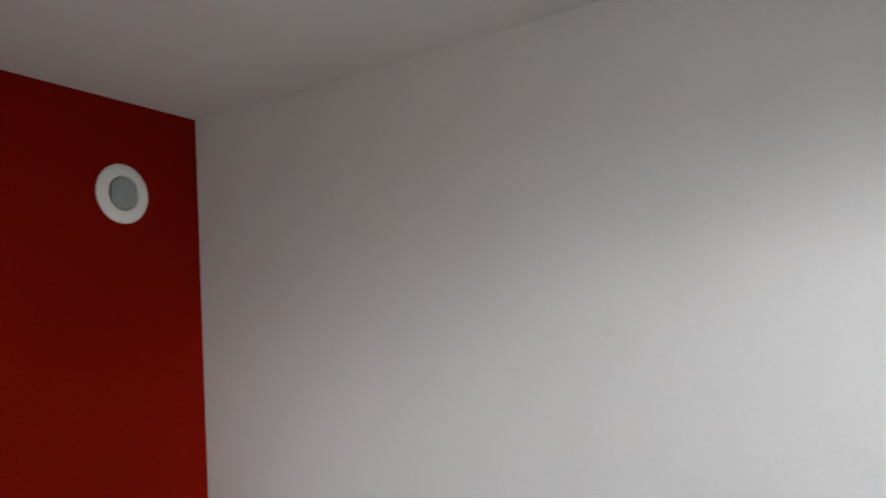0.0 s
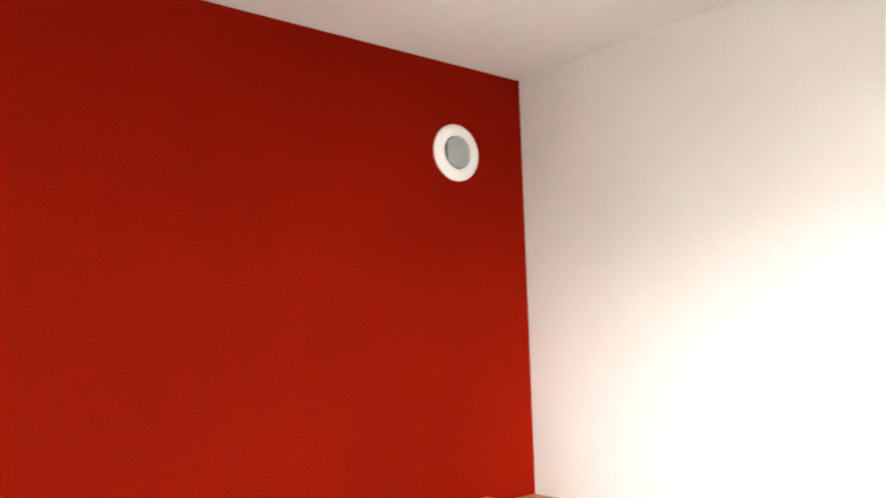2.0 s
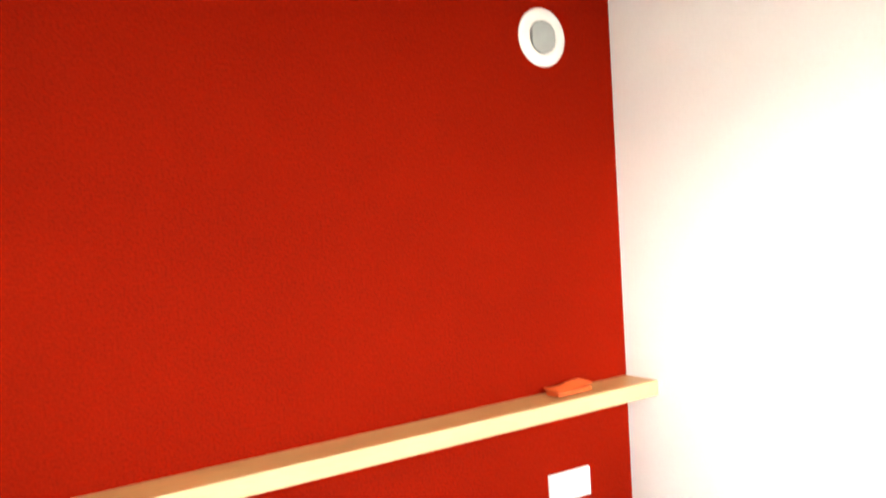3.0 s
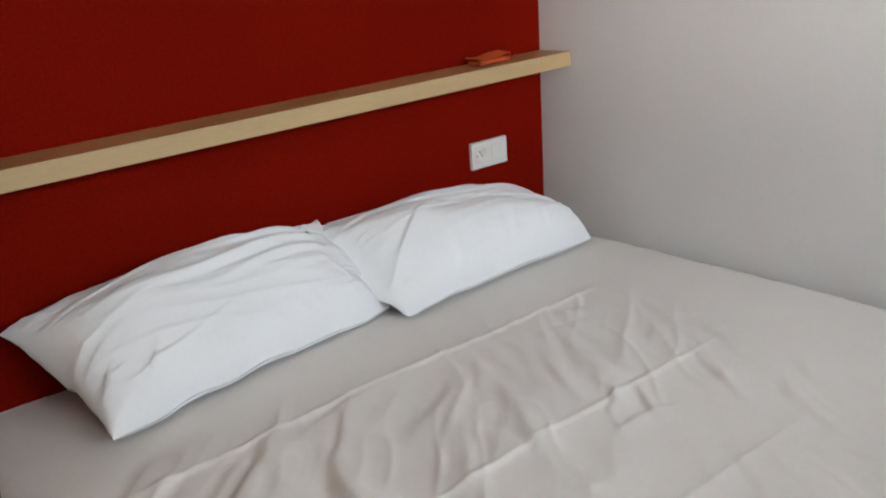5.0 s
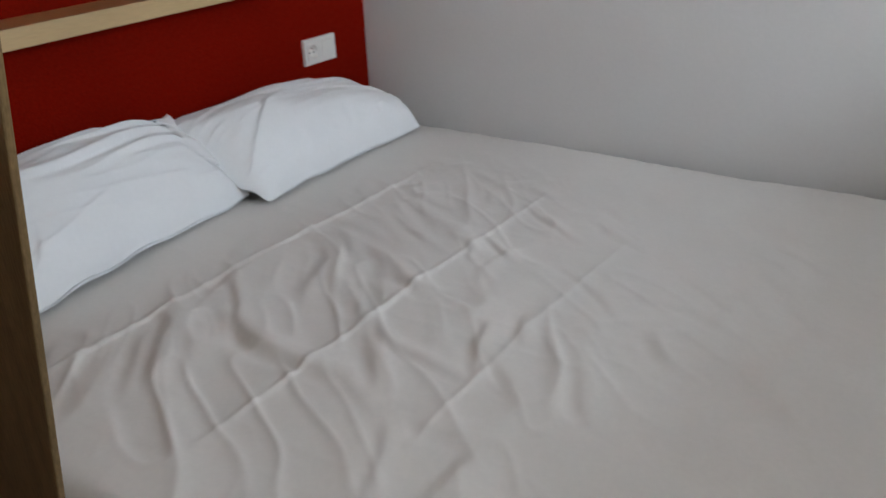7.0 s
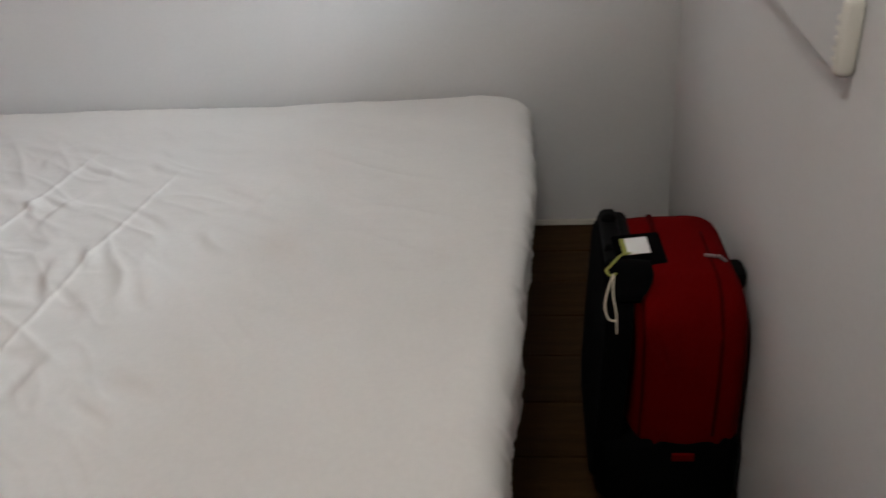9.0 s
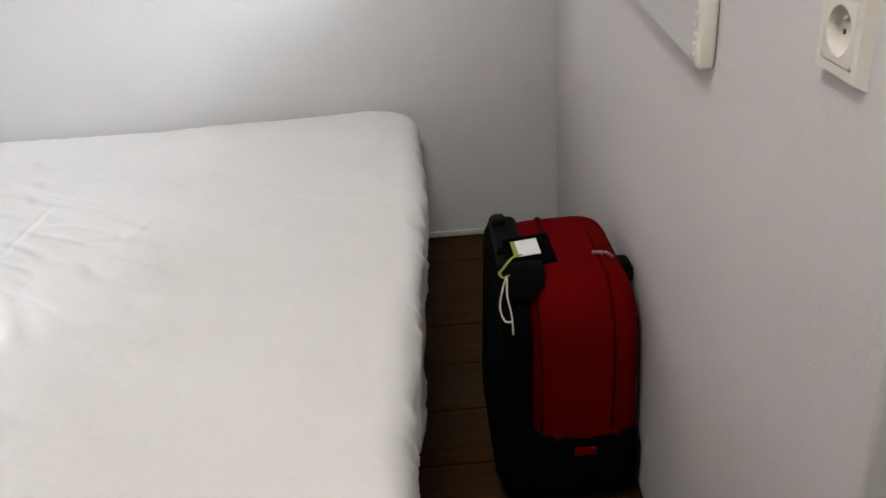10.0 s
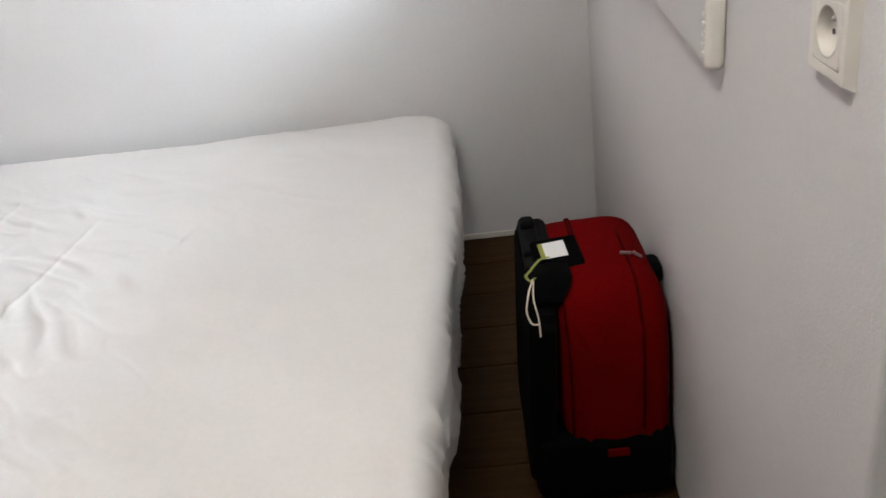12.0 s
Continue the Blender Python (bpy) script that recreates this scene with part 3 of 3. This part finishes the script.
    if hem:
        # the open end of the case, folded over the right end
        j0, j1, i0, i1 = int(n * 0.80), int(n * 0.93), int(n * 0.30), int(n * 0.86)
        H = top[i0:i1, j0:j1].copy()
        k = np.linspace(0, 1, j1 - j0)[None, :]
        g = np.linspace(0, 1, i1 - i0)[:, None]
        H[..., 2] += 0.004 + 0.030 * k ** 2 * (0.35 + 0.65 * g) + 0.006 * np.sin(g * 9) * k
        H[..., 0] += 0.030 * k * (0.4 + 0.6 * g)
        L = H.copy()
        L[..., 2] -= 0.003
        grid_mesh("hem", np.concatenate([H, L[::-1]], 0) - np.asarray(s.location), M_PILLOW, s, "folded open hem of the pillowcase")
    grid_mesh("pillowcase", Q - np.asarray(s.location), M_PILLOW, s)
    return s


pillow("plump white cotton pillow beside the socket", (-0.862, -0.318, 0.490), (-0.112, -0.292, 0.500), (-0.080, -0.030, 0.540),
       (-1.010, -0.030, 0.675), 0.150, 0.02, 5, -0.3,
       ((-0.95, -0.75, -0.15, 0.35, 0.011, 0.06, 0.1), (-0.50, -1.0, -0.30, -0.45, 0.008, 0.04, 0.0), (0.12, -1.0, 0.24, -0.52, 0.007, 0.04, 0.0),
        (0.58, -1.0, 0.50, -0.50, 0.007, 0.04, 0.05), (0.95, -0.35, 0.10, 0.05, 0.008, 0.05, -0.1), (0.80, 0.35, -0.20, 0.25, 0.006, 0.05, 0.1)),
       seam=0.003, blunt=0.07)
pillow("plump white cotton pillow with folded hem", (-1.600, -0.352, 0.508), (-0.845, -0.236, 0.494), (-0.935, -0.030, 0.668),
       (-1.690, -0.050, 0.662), 0.143, 0.03, 31, -0.4,
       ((0.92, 0.30, -0.55, 0.02, 0.012, 0.06, 0.15), (0.88, 0.02, -0.40, -0.25, 0.010, 0.05, 0.12), (0.85, 0.58, -0.25, 0.45, 0.011, 0.05, 0.12),
        (0.80, -0.22, 0.00, -0.48, 0.008, 0.05, 0.10), (0.55, 0.80, -0.45, 0.62, 0.008, 0.05, 0.10), (0.30, 0.20, -0.75, -0.10, 0.007, 0.05, -0.10),
        (-0.72, -1.0, -0.62, -0.40, 0.011, 0.045, 0.0), (-0.92, -0.75, -0.70, -0.28, 0.009, 0.05, 0.0), (-1.0, -0.45, -0.60, -0.15, 0.008, 0.05, 0.0)),
       hem=True)


# ---- tall panel beside the bed ----
def side_panel():
    s = thing("partition_panel", "tall slanted dark brown panel with pale board behind", "panel", (-1.896, -1.075, 0))

    def leaning(name, y0, y1, half, material, bevel=0.003, label=""):
        bm = box(-half, half, y0, y1, 0.0, 1.75, bevel)
        for v in bm.verts:
            v.co.y -= 0.215 * (v.co.z - 1.0)
        part(name, bm, material, s, label)
    leaning("board", 0.0, 0.240, 0.005, M_DARKWOOD, 0.002)
    leaning("joint_strip", 0.240, 0.248, 0.003, M_HOLE, 0.0, "dark joint between the boards")
    leaning("pale_board", 0.248, 0.70, 0.005, M_MAPLE, 0.002, "pale maple board")
    return s


side_panel()


# ---- suitcase ----
def suitcase():
    s = thing("suitcase", "red fabric suitcase with black trim standing upright", "suitcase", (-1.045, -2.400, 0))
    x0, x1 = -0.250, 0.140

    rim = []
    for cx, cz, a0 in ((x1 - 0.085, 0.495 - 0.085, 0), (x0 + 0.085, 0.495 - 0.085, 90), (x0 + 0.06, 0.045 + 0.06, 180), (x1 - 0.06, 0.045 + 0.06, 270)):
        rad = 0.085 if a0 < 180 else 0.06
        rim += [(cx + rad * math.cos(radians(a0 + 11.25 * k)), cz + rad * math.sin(radians(a0 + 11.25 * k))) for k in range(9)]
    bm = bmesh.new()
    cuts = [[bm.verts.new(((x - 0.0) * 1.0 + (0.006 if e else 0) * (1 if x < 0 else -1), y, z - (0.006 if e else 0) * (1 if z > 0.27 else -1))) for x, z in rim]
            for y, e in ((0.066, 0), (0.109, 0), (0.116, 1))]
    for la, lb in zip(cuts, cuts[1:]):
        for i in range(len(rim)):
            j = (i + 1) % len(rim)
            bm.faces.new((la[i], la[j], lb[j], lb[i]))
    bm.faces.new(cuts[0])
    bm.faces.new(cuts[-1])
    bmesh.ops.recalc_face_normals(bm, faces=bm.faces)
    for v in bm.verts:
        v.co.y += 0.028 * (1 - v.co.z / 0.495)
    part("back_shell", bm, M_BLACKFAB, s, "stiff black back")
    outline = ((0.072, 0.250), (0.072, 0.440), (0.062, 0.484), (0.040, 0.494), (-0.030, 0.496), (-0.100, 0.493), (-0.138, 0.456),
               (-0.148, 0.368), (-0.150, 0.270), (-0.150, 0.170), (-0.148, 0.085), (-0.138, 0.050), (-0.060, 0.045), (0.040, 0.045),
               (0.066, 0.052), (0.072, 0.100), (0.072, 0.240))
    prof = [Vector((0, p.x, p.y)) for p in spline([(a, b, 0) for a, b in outline], 5)]
    mid = Vector((0, -0.030, 0.275))

    def ring(x, inset):
        out = []
        for p in prof:
            d = p - mid
            out.append(Vector((x, 0, 0)) + mid + Vector((0, d.y * (1 - inset * 0.45 / 0.125), d.z * (1 - inset / 0.23))))
        return out
    bm = bmesh.new()
    rr = 0.085
    rows = [(x0 + rr * (1 - math.sin(radians(a))), rr * (1 - math.cos(radians(a)))) for a in (90, 78, 64, 48, 32, 16, 0)]
    rows += [(x1 - rr * (1 - math.sin(radians(a))), rr * (1 - math.cos(radians(a)))) for a in (0, 16, 32, 48, 64, 78, 90)]
    loops = [[bm.verts.new(p + Vector((0.004 * math.sin(i * 0.7) * (k in (0, 13)), 0, 0))) for i, p in enumerate(ring(x, d))] for k, (x, d) in enumerate(rows)]
    for la, lb in zip(loops, loops[1:]):
        for i in range(len(prof)):
            j = (i + 1) % len(prof)
            bm.faces.new((la[i], la[j], lb[j], lb[i]))
    for lp, xx in ((loops[0], x0 - 0.006), (loops[-1], x1 + 0.006)):
        inner = [bm.verts.new(Vector((xx, 0, 0)) + mid + (v.co - mid - Vector((v.co.x, 0, 0))) * 0.55) for v in lp]
        for i in range(len(lp)):
            j = (i + 1) % len(lp)
            bm.faces.new((lp[i], lp[j], inner[j], inner[i]))
        bm.faces.new(inner)
    bmesh.ops.recalc_face_normals(bm, faces=bm.faces)
    part("body", bm, M_REDFAB, s, smooth=True)
    pts = ring(x1 - 0.025, rr * 0.291)
    part("piping", tube(pts + [pts[0]], 0.0036), M_REDPIPE, s, smooth=True)
    for y, rad in ((-0.086, 0.0034), (0.052, 0.0026)):
        line = spline([(x0 - 0.005, y, 0.19), (x0 - 0.006, y - 0.002, 0.30), (x0 - 0.003, y - 0.002, 0.38), (x0 + 0.001, y - 0.002, 0.410),
                       (x0 + 0.008, y, 0.448), (x0 + 0.0215, y, 0.467), (x0 + 0.040, y, 0.4815), (x0 + 0.085, y, 0.4935), (x0 + 0.25, y, 0.4945)])
        part("piping", tube(line, rad), M_REDPIPE, s, smooth=True)
    # black panel drawn up over the red face to imitate the shade low down
    part("lower_shade_panel", box(x0 - 0.010, x1 + 0.004, -0.145, 0.130, 0.012, 0.182, 0.030, 6), M_BLACKFAB, s, "black lower panel, raised to stand in for shade", smooth=True)

    # handle on top of the back
    hb = part("pull_handle", box(-0.085, 0.085, 0.074, 0.110, 0.488, 0.512, 0.010, 4), M_BLACKPL, s, "black pull handle")
    part("grip", box(0.020, 0.060, 0.078, 0.108, 0.506, 0.526, 0.009, 4), M_BLACKPL, hb)
    part("handle_housing", box(-0.135, 0.10, 0.050, 0.114, 0.455, 0.503, 0.018, 4), M_BLACKPL, s, "black handle housing")
    part("carry_handle", tube(spline([(-0.010, 0.006, 0.484), (0.002, 0.006, 0.497), (0.040, 0.006, 0.499), (0.078, 0.006, 0.496), (0.090, 0.006, 0.478)]), 0.006, 10, 0.6),
         M_REDPIPE, s, "dark red carry handle", smooth=True)
    part("snap_button", box(-0.062, -0.040, 0.000, 0.022, 0.490, 0.501, 0.004, 3), M_BLACKPL, s, "round-edged black snap")
    # tag wallet with its blank label, ribbon and string
    tg = part("tag_wallet", box(-0.070, 0.030, -0.054, 0.040, -0.006, 0.006, 0.005, 3), M_BLACKFAB, s, "black tag wallet")
    tg.matrix_basis = pose(-0.090, 0.054, 0.511, 0, -26, 10)
    part("paper_label", box(-0.020, 0.018, -0.026, 0.018, 0.0062, 0.0072), M_LABEL, tg, "white paper label")
    part("lime_edge", box(-0.020, 0.018, 0.018, 0.027, 0.0062, 0.0074), M_LIME, tg, "lime edge of the label")
    def shoulder(deg, y, off=0.004):
        a = radians(deg)
        return (x0 + 0.085 - (0.085 + off) * math.sin(a), y, 0.410 + (0.085 + off) * math.cos(a))
    top_side, under_side = [], []
    for a in range(-40, 47, 6):
        y1 = 0.104
        y0 = 0.030 + 0.030 * max(0, (a - 10) / 36) ** 2
        off = 0.017 + 0.003 * math.cos(radians(a * 2))
        ys = [y0 + (y1 - y0) * q / 8 for q in range(9)]
        top_side.append([shoulder(a, y, off - 0.004 * abs(q - 4) / 4) for q, y in enumerate(ys)])
        under_side.append([shoulder(a, y, -0.006) for y in ys])
    grid_mesh("corner_flap", np.array(top_side + under_side[::-1] + top_side[:1]), M_BLACKFAB, s, "black padded flap over the corner")
    part("ribbon", tube(spline([(-0.120, 0.064, 0.516), (-0.132, 0.084, 0.517), shoulder(0, 0.106, 0.018), shoulder(8, 0.114, 0.018), shoulder(16, 0.108, 0.018), shoulder(13, 0.097, 0.019)]),
                        0.0030, 8, 0.35), M_LIME, s, "lime ribbon loop", smooth=True)
    part("string", tube(spline([shoulder(15, 0.103, 0.019), shoulder(32, 0.114, 0.016), shoulder(50, 0.121, 0.012), shoulder(64, 0.114, 0.008), shoulder(66, 0.101, 0.008)]), 0.0018, 6),
         M_STRING, s, "cream string loop", smooth=True)
    part("string", tube(spline([shoulder(17, 0.102, 0.019), shoulder(38, 0.106, 0.017), shoulder(58, 0.101, 0.010), shoulder(82, 0.100)]), 0.0016, 6),
         M_STRING, s, "cream string end", smooth=True)
    # zip pulls and guards
    for y, z, a in ((-0.086, 0.4985, 8), (-0.108, 0.492, 40)):
        zp = part("zip_pull", box(-0.003, 0.003, -0.011, 0.011, -0.003, 0.003, 0.0014), M_METAL, s, "steel zip pull")
        zp.matrix_basis = pose(-0.105, y, z, a, 0, 0)
    part("corner_guard", box(-0.120, -0.060, -0.156, -0.108, 0.428, 0.470, 0.012, 3), M_BLACKPL, s, "black corner guard")
    part("fabric_tab", box(x0 - 0.015, x0 - 0.008, -0.055, -0.012, 0.132, 0.150, 0.002), M_REDFAB, s, "red fabric tab")
    for x in (x0 + 0.04, x1 - 0.04):
        whl = lathe([(0, -0.012), (0.02, -0.012), (0.026, -0.008), (0.026, 0.008), (0.02, 0.012), (0, 0.012)], 24)
        o = part("wheel", whl, M_BLACKPL, s)
        o.matrix_basis = pose(x, 0.088, 0.026, 0, 90, 0)
        part("foot", box(x - 0.02, x + 0.02, -0.11, -0.07, 0.0, 0.048, 0.006), M_BLACKPL, s)
    return s


suitcase()


# ---- floor boards ----
floor = thing("floor", "brown wood-look floor boards", "floor", (0, 0, 0), kind="structure")
part("screed", box(ROOM_W - T, T, ROOM_S - T, T, -0.15, -0.012), M_GROUT, floor, "dark bed under the boards")
BW, BL, GAP = 0.192, 1.26, 0.0025
planks = {}


def plank_mesh(wide, length):
    """One board mesh for each size, shared by all boards of that size."""
    key = (round(wide, 4), round(length, 4))
    if key not in planks:
        me = bpy.data.meshes.new("plank")
        pb = box(GAP, wide - GAP, GAP, length - GAP, -0.012, 0.0, 0.0018, 1)
        pb.to_mesh(me)
        pb.free()
        me.materials.append(M_FLOOR)
        planks[key] = me
    return planks[key]


row, x = 0, 0.0
while x > ROOM_W + 0.01:
    wide = min(BW, x - ROOM_W)
    y = ROOM_S
    length = BL * (0.62 + 0.38 * ((row * 0.37) % 1.0))
    while y < -0.01:
        length = min(length, -y)
        o = new("plank", plank_mesh(wide, length))
        o.location = (x - wide, y, 0)
        o.parent = floor
        y += length
        length = BL
    x -= BW
    row += 1
